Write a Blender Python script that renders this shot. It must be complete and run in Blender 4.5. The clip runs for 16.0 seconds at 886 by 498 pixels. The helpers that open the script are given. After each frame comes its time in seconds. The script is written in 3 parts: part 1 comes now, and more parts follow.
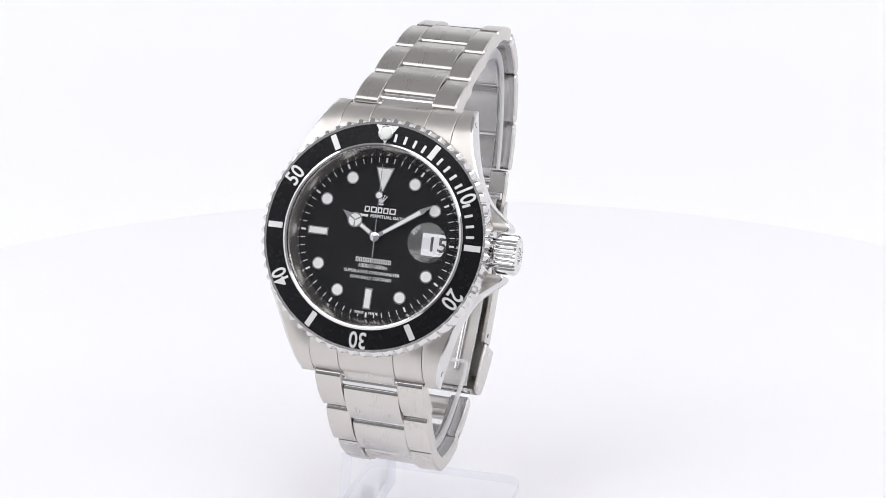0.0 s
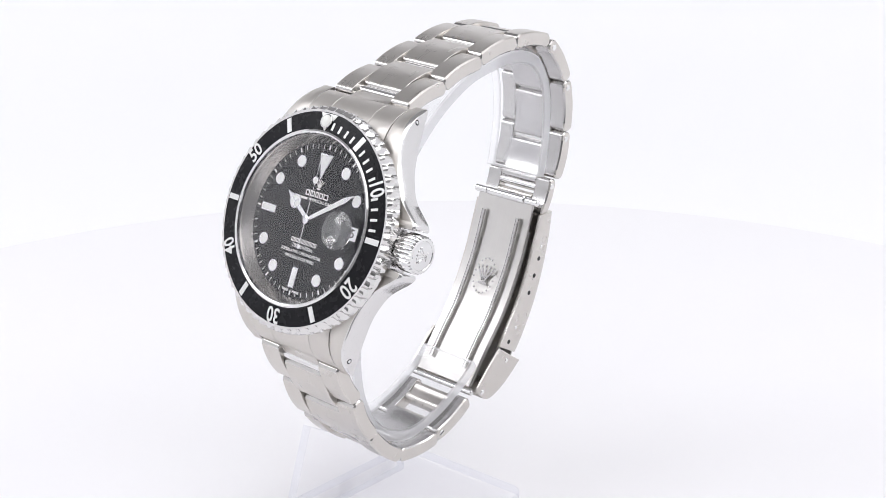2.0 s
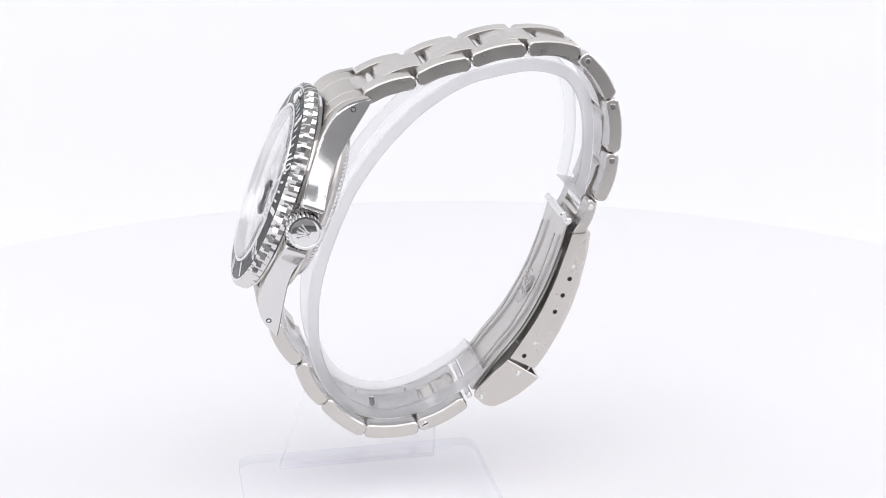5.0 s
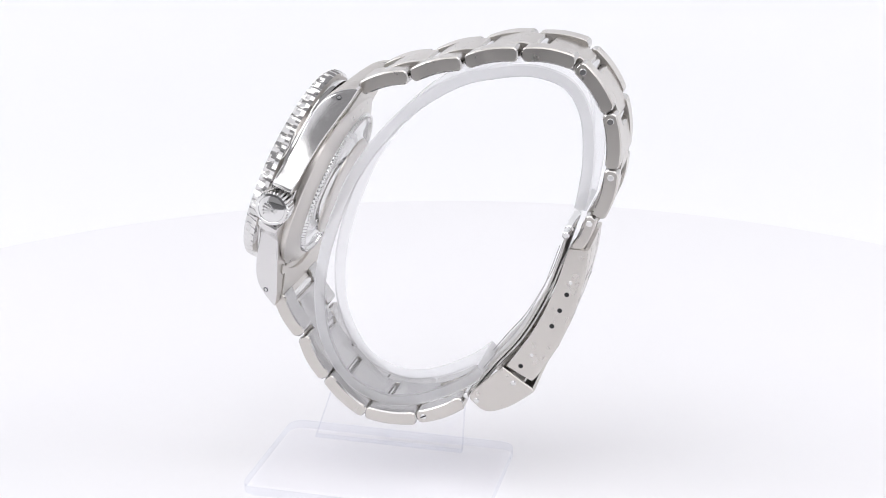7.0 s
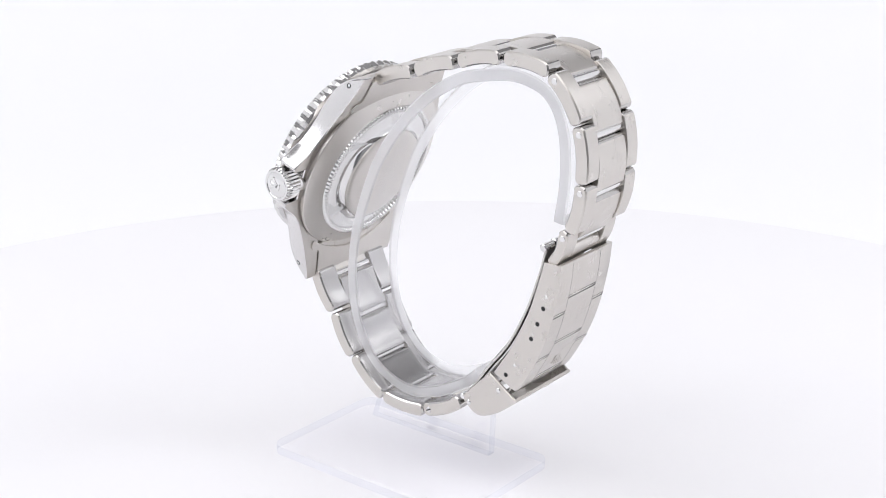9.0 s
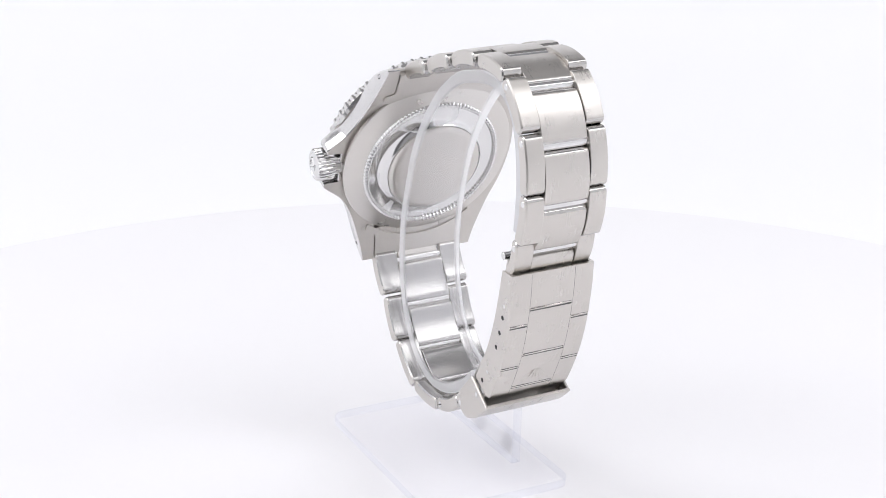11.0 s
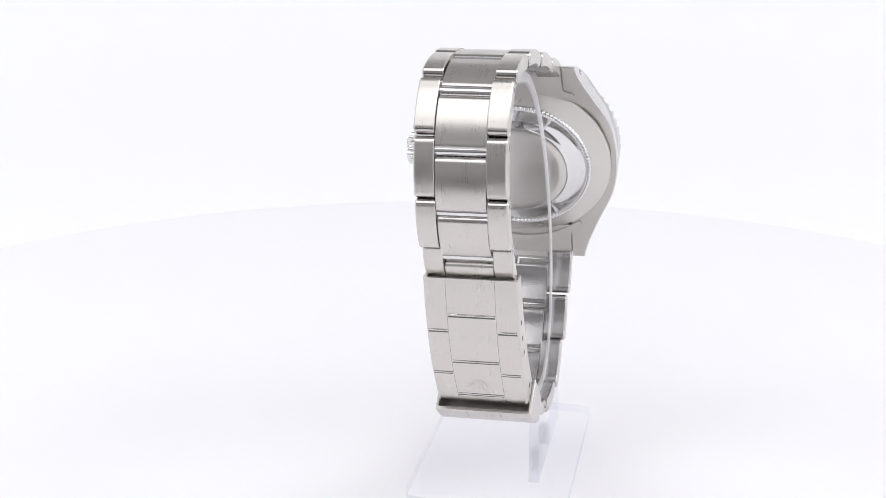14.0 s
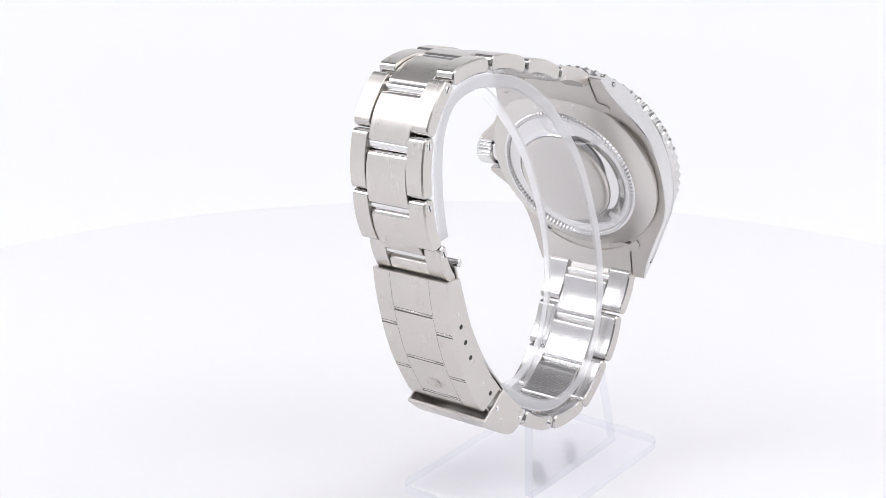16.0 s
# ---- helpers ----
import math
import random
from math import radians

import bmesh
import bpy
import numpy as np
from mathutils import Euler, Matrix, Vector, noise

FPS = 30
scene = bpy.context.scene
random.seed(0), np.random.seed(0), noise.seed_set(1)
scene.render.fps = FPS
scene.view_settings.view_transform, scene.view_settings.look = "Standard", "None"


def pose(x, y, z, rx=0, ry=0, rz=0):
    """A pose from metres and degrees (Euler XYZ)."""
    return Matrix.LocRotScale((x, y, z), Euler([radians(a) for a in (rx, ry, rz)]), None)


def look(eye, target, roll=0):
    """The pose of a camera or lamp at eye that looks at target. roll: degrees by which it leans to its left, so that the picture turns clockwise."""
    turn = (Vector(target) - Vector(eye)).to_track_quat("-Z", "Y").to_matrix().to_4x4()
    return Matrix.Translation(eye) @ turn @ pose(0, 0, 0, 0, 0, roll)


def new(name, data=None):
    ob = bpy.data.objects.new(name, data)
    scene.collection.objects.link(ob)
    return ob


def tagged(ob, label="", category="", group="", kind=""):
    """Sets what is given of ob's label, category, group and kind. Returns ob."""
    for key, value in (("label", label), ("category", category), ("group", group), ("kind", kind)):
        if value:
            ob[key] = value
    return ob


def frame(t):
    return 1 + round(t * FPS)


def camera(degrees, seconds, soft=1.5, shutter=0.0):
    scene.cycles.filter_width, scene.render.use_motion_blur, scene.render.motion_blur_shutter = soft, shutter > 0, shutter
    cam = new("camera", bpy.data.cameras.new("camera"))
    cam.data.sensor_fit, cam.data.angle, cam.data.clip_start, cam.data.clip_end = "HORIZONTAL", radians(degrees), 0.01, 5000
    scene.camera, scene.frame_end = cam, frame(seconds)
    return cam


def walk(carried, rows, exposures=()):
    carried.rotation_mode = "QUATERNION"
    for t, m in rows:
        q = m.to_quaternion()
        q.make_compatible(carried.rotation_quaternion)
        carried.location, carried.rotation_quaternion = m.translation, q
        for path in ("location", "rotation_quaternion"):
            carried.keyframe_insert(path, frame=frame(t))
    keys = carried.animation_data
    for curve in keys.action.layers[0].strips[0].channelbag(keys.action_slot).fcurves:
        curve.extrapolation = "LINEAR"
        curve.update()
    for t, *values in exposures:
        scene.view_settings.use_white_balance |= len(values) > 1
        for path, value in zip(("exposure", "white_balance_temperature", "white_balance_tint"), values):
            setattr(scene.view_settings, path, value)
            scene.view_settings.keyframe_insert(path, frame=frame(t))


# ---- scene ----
# ---- camera and path ----
EYE = Vector((0.0, -0.26483, 0.14129))
YAW, PITCH = radians(-0.8765), radians(18.536)
AIM = EYE + Vector((math.sin(YAW) * math.cos(PITCH), math.cos(YAW) * math.cos(PITCH), -math.sin(PITCH)))
cam = camera(33.69, 16.0, soft=0.65)
walk(cam, [(0.0, look(EYE, AIM, 0.194)), (16.0, look(EYE, AIM, 0.194))], exposures=[(0.0, 0.0), (16.0, 0.0)])

# ---- light: a white photo tent, open to a dim room at the camera's side ----
world = bpy.data.worlds.new("dim_room")
scene.world = world
world.use_nodes = True
world.node_tree.nodes["Background"].inputs[0].default_value = (0.965, 0.96, 1.0, 1)
world.node_tree.nodes["Background"].inputs[1].default_value = 0.36


def area(name, eye, target, sx, sy, watts, colour=(1, 1, 1)):
    lamp = bpy.data.lights.new(name, "AREA")
    lamp.shape, lamp.size, lamp.size_y, lamp.energy, lamp.color = "RECTANGLE", sx, sy, watts, colour
    ob = new(name, lamp)
    ob.matrix_world = look(eye, target)
    return ob


area("front_softbox", (0.0, -0.42, 0.80), (0, -0.04, 0), 1.45, 0.68, 5.0, (0.985, 0.98, 1.0))
area("tent_side_light", (-0.60, -0.05, 0.42), (0, 0, 0.05), 0.35, 0.5, 2.0, (0.96, 0.965, 1.0))
area("tent_side_light", (0.60, -0.05, 0.42), (0, 0, 0.05), 0.35, 0.5, 2.0, (0.96, 0.965, 1.0))


# ---- materials ----
def material(name, base, rough=0.5, metal=0.0, spec=0.5):
    mat = bpy.data.materials.new(name)
    mat.use_nodes = True
    b = mat.node_tree.nodes["Principled BSDF"]
    b.inputs["Base Color"].default_value = (*base, 1)
    b.inputs["Roughness"].default_value = rough
    b.inputs["Metallic"].default_value = metal
    b.inputs["Specular IOR Level"].default_value = spec
    return mat


def grain(mat, scale, stretch, low, high, bump=0.0, tint=0.0):
    """Streaks or mottling: roughness between low and high, a little relief, and faint wear in the colour."""
    nt = mat.node_tree
    b = nt.nodes["Principled BSDF"]
    co = nt.nodes.new("ShaderNodeTexCoord")
    mp = nt.nodes.new("ShaderNodeMapping")
    mp.inputs["Scale"].default_value = stretch
    nz = nt.nodes.new("ShaderNodeTexNoise")
    nz.inputs["Scale"].default_value, nz.inputs["Detail"].default_value = scale, 5
    nt.links.new(co.outputs["Object"], mp.inputs["Vector"])
    nt.links.new(mp.outputs["Vector"], nz.inputs["Vector"])
    big = nt.nodes.new("ShaderNodeTexNoise")
    big.inputs["Scale"].default_value, big.inputs["Detail"].default_value = 420, 4
    nt.links.new(co.outputs["Object"], big.inputs["Vector"])
    mixed = nt.nodes.new("ShaderNodeMath")
    mixed.operation = "ADD"
    nt.links.new(nz.outputs["Fac"], mixed.inputs[0])
    nt.links.new(big.outputs["Fac"], mixed.inputs[1])
    mr = nt.nodes.new("ShaderNodeMapRange")
    mr.inputs["From Min"].default_value, mr.inputs["From Max"].default_value = 0.7, 1.3
    mr.inputs["To Min"].default_value, mr.inputs["To Max"].default_value = low, high
    nt.links.new(mixed.outputs[0], mr.inputs["Value"])
    nt.links.new(mr.outputs["Result"], b.inputs["Roughness"])
    if bump:
        bp = nt.nodes.new("ShaderNodeBump")
        bp.inputs["Strength"].default_value, bp.inputs["Distance"].default_value = bump, 0.00005
        nt.links.new(nz.outputs["Fac"], bp.inputs["Height"])
        nt.links.new(bp.outputs["Normal"], b.inputs["Normal"])
    if tint:
        base = b.inputs["Base Color"].default_value[:3]
        mc = nt.nodes.new("ShaderNodeMix")
        mc.data_type = "RGBA"
        mc.inputs[6].default_value = (*[v * (1 - tint) for v in base], 1)
        mc.inputs[7].default_value = (*[min(1, v * (1 + tint)) for v in base], 1)
        nt.links.new(mixed.outputs[0], mr.inputs["Value"])
        half = nt.nodes.new("ShaderNodeMapRange")
        half.inputs["From Min"].default_value, half.inputs["From Max"].default_value = 0.6, 1.4
        nt.links.new(mixed.outputs[0], half.inputs["Value"])
        nt.links.new(half.outputs["Result"], mc.inputs[0])
        nt.links.new(mc.outputs[2], b.inputs["Base Color"])
    return mat


STEEL = (0.63, 0.602, 0.57)
BRUSHED = grain(material("brushed_steel", STEEL, 0.32, 1.0), 16000, (1, 0.012, 0.012), 0.26, 0.34, 0.006, 0.015)
BRUSHED_CASE = grain(material("brushed_case_steel", STEEL, 0.32, 1.0), 16000, (1, 0.012, 0.012), 0.36, 0.46, 0.03, 0.04)
SIDE = grain(material("satin_steel", STEEL, 0.28, 1.0), 14000, (1, 0.02, 0.02), 0.18, 0.25, 0.02, 0.03)
BLADE = grain(material("satin_blade_steel", (0.62, 0.605, 0.585), 0.36, 1.0), 9000, (1, 0.02, 0.02), 0.31, 0.4, 0.03, 0.04)
BEZEL = grain(material("worn_polished_steel", (0.70, 0.69, 0.68), 0.2, 1.0), 900, (1, 1, 1), 0.10, 0.19, 0.03)
LINK_END = grain(material("polished_link_end", (0.54, 0.525, 0.51), 0.12, 1.0), 2000, (1, 0.2, 0.2), 0.08, 0.16, 0.02)
LINK_BACK = grain(material("polished_link_back", (0.52, 0.51, 0.505), 0.2, 1.0), 3000, (1, 0.1, 0.1), 0.17, 0.27, 0.03, 0.02)
FLANK_STEEL = grain(material("soft_polished_steel", (0.70, 0.69, 0.685), 0.2, 1.0), 3000, (1, 0.1, 0.1), 0.16, 0.24, 0.02)
POLISHED = grain(material("polished_steel", (0.74, 0.735, 0.73), 0.08, 1.0), 700, (1, 1, 1), 0.05, 0.12, 0.03)
INSERT = grain(material("black_bezel_insert", (0.009, 0.009, 0.011), 0.22, 0.0, 0.14), 900, (1, 1, 1), 0.20, 0.32, 0.03)
DIAL = material("gloss_black_dial", (0.015, 0.015, 0.0165), 0.45, 0.0, 0.08)
PRINT = material("white_print", (0.86, 0.86, 0.85), 0.5)
SILVER_PRINT = material("silver_print", (0.78, 0.78, 0.77), 0.35, 0.35)
LUME = grain(material("cream_luminous_paint", (0.86, 0.865, 0.83), 0.6), 2500, (1, 1, 1), 0.5, 0.7, 0.1, 0.05)
TURNED = grain(material("turned_steel", (0.66, 0.635, 0.605), 0.3, 1.0), 60, (1, 1, 1), 0.27, 0.33, 0.0, 0.015)
turned = TURNED.node_tree.nodes["Principled BSDF"]
turned.inputs["Anisotropic"].default_value = 0.6
lathe = TURNED.node_tree.nodes.new("ShaderNodeTangent")
lathe.direction_type, lathe.axis = "RADIAL", "Z"
TURNED.node_tree.links.new(lathe.outputs[0], turned.inputs["Tangent"])
# shade inside the clasp's stamped lines, put into a dark colour
LINE_SHADE = material("scored_line_shade", (0.12, 0.115, 0.11), 0.5, 0.6)
DARK = material("black_slot", (0.015, 0.015, 0.016), 0.6)
WHITE_DATE = material("white_date_disc", (0.82, 0.82, 0.82), 0.5)
DISC = grain(material("white_turntable_acrylic", (0.9, 0.892, 0.908), 0.6, 0.0, 0.25), 30, (1, 1, 1), 0.5, 0.65, 0.0, 0.004)


def clear(name, colour, rough, ior):
    mat = material(name, colour, rough)
    b = mat.node_tree.nodes["Principled BSDF"]
    b.inputs["Transmission Weight"].default_value, b.inputs["IOR"].default_value = 1.0, ior
    b.inputs["Specular IOR Level"].default_value = 0.28   # coated against reflections
    return mat


GLASS = clear("sapphire_glass", (1, 1, 1), 0.0, 1.72)


def blend(name, first, second, share):
    """A material of two plain shaders, each given as (node type, colour, roughness)."""
    mat = bpy.data.materials.new(name)
    mat.use_nodes = True
    nt = mat.node_tree
    nt.nodes.remove(nt.nodes["Principled BSDF"])
    mix = nt.nodes.new("ShaderNodeMixShader")
    mix.inputs[0].default_value = share
    for k, (kind, colour, rough) in enumerate((first, second)):
        node = nt.nodes.new(kind)
        node.inputs["Color"].default_value = (*colour, 1)
        if "Roughness" in node.inputs:
            node.inputs["Roughness"].default_value = rough
        nt.links.new(node.outputs[0], mix.inputs[1 + k])
    nt.links.new(mix.outputs[0], nt.nodes["Material Output"].inputs["Surface"])
    return mat


# thin sheet seen nearly clear, and its cut edges, which scatter the light
THIN = blend("thin_clear_acrylic", ("ShaderNodeBsdfTransparent", (0.995, 0.995, 1.0), 0), ("ShaderNodeBsdfAnisotropic", (1, 1, 1), 0.05), 0.025)
SHEET = blend("clear_acrylic_sheet", ("ShaderNodeBsdfTransparent", (0.993, 0.993, 0.996), 0), ("ShaderNodeBsdfAnisotropic", (1, 1, 1), 0.14), 0.06)
EDGE = blend("cut_acrylic_edge", ("ShaderNodeBsdfTransparent", (0.965, 0.972, 1.0), 0), ("ShaderNodeBsdfDiffuse", (0.95, 0.96, 1.0), 0), 0.12)
FROSTED = blend("frosted_acrylic_edge", ("ShaderNodeBsdfTranslucent", (0.99, 0.99, 1.0), 0), ("ShaderNodeBsdfTransparent", (0.995, 0.995, 1.0), 0), 0.34)


CRYSTAL = blend("coated_sapphire_pane", ("ShaderNodeBsdfTransparent", (0.99, 0.99, 1.0), 0), ("ShaderNodeBsdfAnisotropic", (1, 1, 1), 0.02), 0.06)
# mirror share of the coated pane: one per cent face on, rising steeply at a slant
wires = CRYSTAL.node_tree
facing = wires.nodes.new("ShaderNodeLayerWeight")
facing.inputs["Blend"].default_value = 0.5
steep = wires.nodes.new("ShaderNodeMath")
steep.operation, steep.inputs[1].default_value = "POWER", 2.6
share = wires.nodes.new("ShaderNodeMapRange")
share.inputs["To Min"].default_value, share.inputs["To Max"].default_value = 0.01, 0.9
wires.links.new(facing.outputs["Facing"], steep.inputs[0])
wires.links.new(steep.outputs[0], share.inputs["Value"])
wires.links.new(share.outputs["Result"], wires.nodes["Mix Shader"].inputs[0])


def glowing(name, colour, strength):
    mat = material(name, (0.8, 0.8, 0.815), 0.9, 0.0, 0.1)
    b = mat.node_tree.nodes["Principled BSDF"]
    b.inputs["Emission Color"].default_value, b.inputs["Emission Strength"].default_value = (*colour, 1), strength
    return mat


# emission added to the white fabric, floor run too, to lift its brightness
TENT = glowing("tent_fabric_added_glow", (0.98, 0.982, 1.0), 0.153)
TABLE = grain(material("grey_table", (0.12, 0.12, 0.125), 0.5), 20, (1, 1, 1), 0.4, 0.6, 0.0, 0.1)

MM = 0.001
# the watch as it leans on its stand: dial centre, 3 o'clock along x, 12 o'clock along y, out of the dial along z
WATCH = Matrix(((-0.016696, 0.379457, -0.925059, -0.036583), (-0.999463, -0.032436, 0.004734, 0.006202),
                (-0.028209, 0.924641, 0.379794, 0.065943), (0, 0, 0, 1)))


# ---- mesh helpers (lengths in millimetres, scaled at the end) ----
def part(name, bm, mat, parent, label="", m=None, sharp=32):
    """Links a bmesh, or a mesh, as one object under a thing or a part."""
    if isinstance(bm, bmesh.types.BMesh):
        bmesh.ops.recalc_face_normals(bm, faces=bm.faces)
        data = bpy.data.meshes.new(name)
        bm.to_mesh(data)
        bm.free()
    else:
        data = bm
    for mt in (mat if isinstance(mat, (list, tuple)) else [mat]):
        data.materials.append(mt)
    if sharp is not None:
        data.shade_smooth()
        data.set_sharp_from_angle(angle=radians(sharp))
    ob = new(name, data)
    ob.parent = parent
    if m is not None:
        ob.matrix_basis = m
    if label:
        ob["label"] = label
    return ob


def rings(bm, loops, closed=True, cap=True):
    """Skins a row of vertex rings of equal length."""
    rows = [[bm.verts.new([v * MM for v in q]) for q in loop] for loop in loops]
    n = len(rows[0])
    faces = []
    for a, b in zip(rows, rows[1:]):
        for i in range(n if closed else n - 1):
            j = (i + 1) % n
            faces.append(bm.faces.new((a[i], a[j], b[j], b[i])))
    if cap:
        bm.faces.new(rows[0][::-1])
        bm.faces.new(rows[-1])
    return rows


def revolve(profile, n=96, bm=None, cap=True, centre=(0, 0), wave=None, loop=False):
    """Turns (radius, z) points about z. wave(angle, index) adds to the radius."""
    bm = bm or bmesh.new()
    loops = []
    for k, (r, z) in enumerate(profile):
        row = []
        for i in range(n):
            a = 2 * math.pi * i / n
            q = r + (wave(a, k) if wave else 0)
            row.append((centre[0] + q * math.sin(a), centre[1] + q * math.cos(a), z))
        loops.append(row)
    if loop:
        loops.append(loops[0])
    rings(bm, loops, cap=cap and not loop)
    if loop:
        bmesh.ops.remove_doubles(bm, verts=bm.verts, dist=1e-7)
    return bm


def across(profile, x0, x1, soft=0.3, bm=None, soft1=None):
    """A (y, z) outline carried across from x0 to x1, its rims rounded over by soft."""
    bm = bm or bmesh.new()
    cy = sum(q[0] for q in profile) / len(profile)
    cz = sum(q[1] for q in profile) / len(profile)

    def inset(d):
        row = []
        n = len(profile)
        for i, (y, z) in enumerate(profile):
            (ya, za), (yb, zb) = profile[i - 1], profile[(i + 1) % n]
            t = Vector((yb - ya, zb - za))
            if t.length < 1e-9:
                t = Vector((1, 0))
            t.normalize()
            nrm = Vector((t.y, -t.x))
            if nrm.dot(Vector((y - cy, z - cz))) > 0:
                nrm = -nrm
            row.append((y + nrm.x * d, z + nrm.y * d))
        return row
    loops = []
    e = soft if soft1 is None else soft1
    for x, d in ((x0, soft), (x0 + soft, 0), (x1 - e, 0), (x1, e)):
        loops.append([(x, y, z) for y, z in inset(d)])
    rings(bm, loops)
    return bm


def box(bm, x0, x1, y0, y1, z0, z1):
    rings(bm, [[(x0, y0, z), (x1, y0, z), (x1, y1, z), (x0, y1, z)] for z in (z0, z1)])
    return bm


def rod(bm, x0, x1, y, z, r, n=14):
    rings(bm, [[(x, y + q * math.cos(2 * math.pi * i / n), z + q * math.sin(2 * math.pi * i / n)) for i in range(n)]
               for x, q in ((x0, r * 0.75), (x0 + r * 0.2, r), (x1 - r * 0.2, r), (x1, r * 0.75))])
    return bm


def prism(outline, z0, z1, bm=None):
    """An (x, y) outline between two heights."""
    bm = bm or bmesh.new()
    rings(bm, [[(x, y, z) for x, y in outline] for z in (z0, z1)])
    return bm


def smooth_line(table, v):
    """A smooth curve through a table, with no overshoot (monotone slopes)."""
    n = len(table)
    d = [(table[i + 1][1] - table[i][1]) / (table[i + 1][0] - table[i][0]) for i in range(n - 1)]
    m = [d[0]] + [0.0 if d[i - 1] * d[i] <= 0 else 2 * d[i - 1] * d[i] / (d[i - 1] + d[i]) for i in range(1, n - 1)] + [d[-1]]
    for i in range(n - 1):
        (a, p), (b, q) = table[i], table[i + 1]
        if v <= b or i == n - 2:
            h = b - a
            t = min(max((v - a) / h, 0.0), 1.0)
            return (2 * t ** 3 - 3 * t * t + 1) * p + (t ** 3 - 2 * t * t + t) * h * m[i] + (3 * t * t - 2 * t ** 3) * q + (t ** 3 - t * t) * h * m[i + 1]


def spline(points, n):
    """A smooth curve through points, n steps to each stretch."""
    pts = [Vector(q) for q in points]
    pts = [2 * pts[0] - pts[1]] + pts + [2 * pts[-1] - pts[-2]]
    out = []
    for i in range(1, len(pts) - 2):
        a, b, c, d = pts[i - 1:i + 3]
        for k in range(n):
            t = k / n
            out.append(0.5 * (2 * b + (c - a) * t + (2 * a - 5 * b + 4 * c - d) * t * t + (3 * b - a - 3 * c + d) * t ** 3))
    return out + [pts[-2]]


def band(points, thick, steps=6):
    """The outline of a bent sheet: a (y, z) curve and its parallel, thick millimetres to the curve's left."""
    line = spline(points, steps)
    side = []
    for i, q in enumerate(line):
        t = (line[min(i + 1, len(line) - 1)] - line[max(i - 1, 0)]).normalized()
        side.append(q + Vector((-t.y, t.x)) * thick)
    return line, side


def sheet(points, thick, x0, x1, soft=0.0, bm=None, steps=6):
    """A bent sheet of even thickness across x0..x1."""
    bm = bm or bmesh.new()
    a, b = band(points, thick, steps)
    s = max(soft, 1e-4)
    loops = []
    for p, q in zip(a, b):
        w = (q - p).normalized() * s
        loops.append([(x0, *(p + w)), (x0 + s, *p), (x1 - s, *p), (x1, *(p + w)), (x1, *(q - w)), (x1 - s, *q), (x0 + s, *q), (x0, *(q - w))])
    rings(bm, loops)
    return bm


def lettering(body, size, depth=0.06, bold=0.0):
    """A mesh of raised letters, centred on the origin, in millimetres."""
    cu = bpy.data.curves.new("letters", "FONT")
    cu.body, cu.size, cu.align_x, cu.align_y = body, size * MM, "CENTER", "CENTER"
    cu.extrude, cu.offset, cu.resolution_u = depth * MM, bold * MM, 3
    ob = new("letters", cu)
    bpy.context.view_layer.update()
    data = bpy.data.meshes.new_from_object(ob.evaluated_get(bpy.context.evaluated_depsgraph_get()))
    bpy.data.objects.remove(ob)
    bpy.data.curves.remove(cu)
    return data


def spot(x, y, z, turn=0):
    return Matrix.Translation((x * MM, y * MM, z * MM)) @ Matrix.Rotation(radians(turn), 4, "Z")


# ---- the place: table, backdrop ----
def build_place():
    bm = bmesh.new()
    rings(bm, [[(x, y, z) for x, y in ((-2500, -2500), (2500, -2500), (2500, 2500), (-2500, 2500))] for z in (-40, -26)])
    tagged(part("table_top", bm, TABLE, None, sharp=None), "plain grey table top under the photo tent", "table", kind="structure")
    bm = bmesh.new()
    n = 64
    arc = [radians(-138 + 276 * i / n) for i in range(n + 1)]
    sweep = [(0.5, -25.4), (120, -25.4), (420, -25), (500, -12), (560, 25), (600, 85), (618, 170), (620, 300), (620, 520)]
    loops = [[(r * math.sin(a), r * math.cos(a), z) for a in arc] for r, z in sweep]
    loops += [[((r + 4) * math.sin(a), (r + 4) * math.cos(a), max(z - 0.4, -25.9)) for a in arc] for r, z in sweep[::-1]]
    rings(bm, loops, closed=False, cap=False)
    tagged(part("backdrop", bm, TENT, None), "white seamless fabric sweep of a photo tent, with added glow", "backdrop", kind="structure")


def build_turntable():
    root = tagged(new("turntable"), "round white glossy motorised display turntable", "turntable")
    part("plate", revolve([(205, -12), (213, -11), (216, -7), (215.5, -4), (213, -1.6), (209, -0.4), (203, 0)], 160), DISC, root, sharp=50)
    part("foot", revolve([(120, -22), (120, -12.2)], 64), DISC, root, "white turntable base")
    return root


# ---- the stand ----
def edged(bm, axis, least, flip=False):
    """Marks the cut edges as frosted: for the plate those that do not face up or down, for uprights those that face sideways."""
    bmesh.ops.recalc_face_normals(bm, faces=bm.faces)
    for f in bm.faces:
        v = abs(f.normal[axis])
        f.material_index = int(v < least) if axis == 2 or flip else int(v > least)


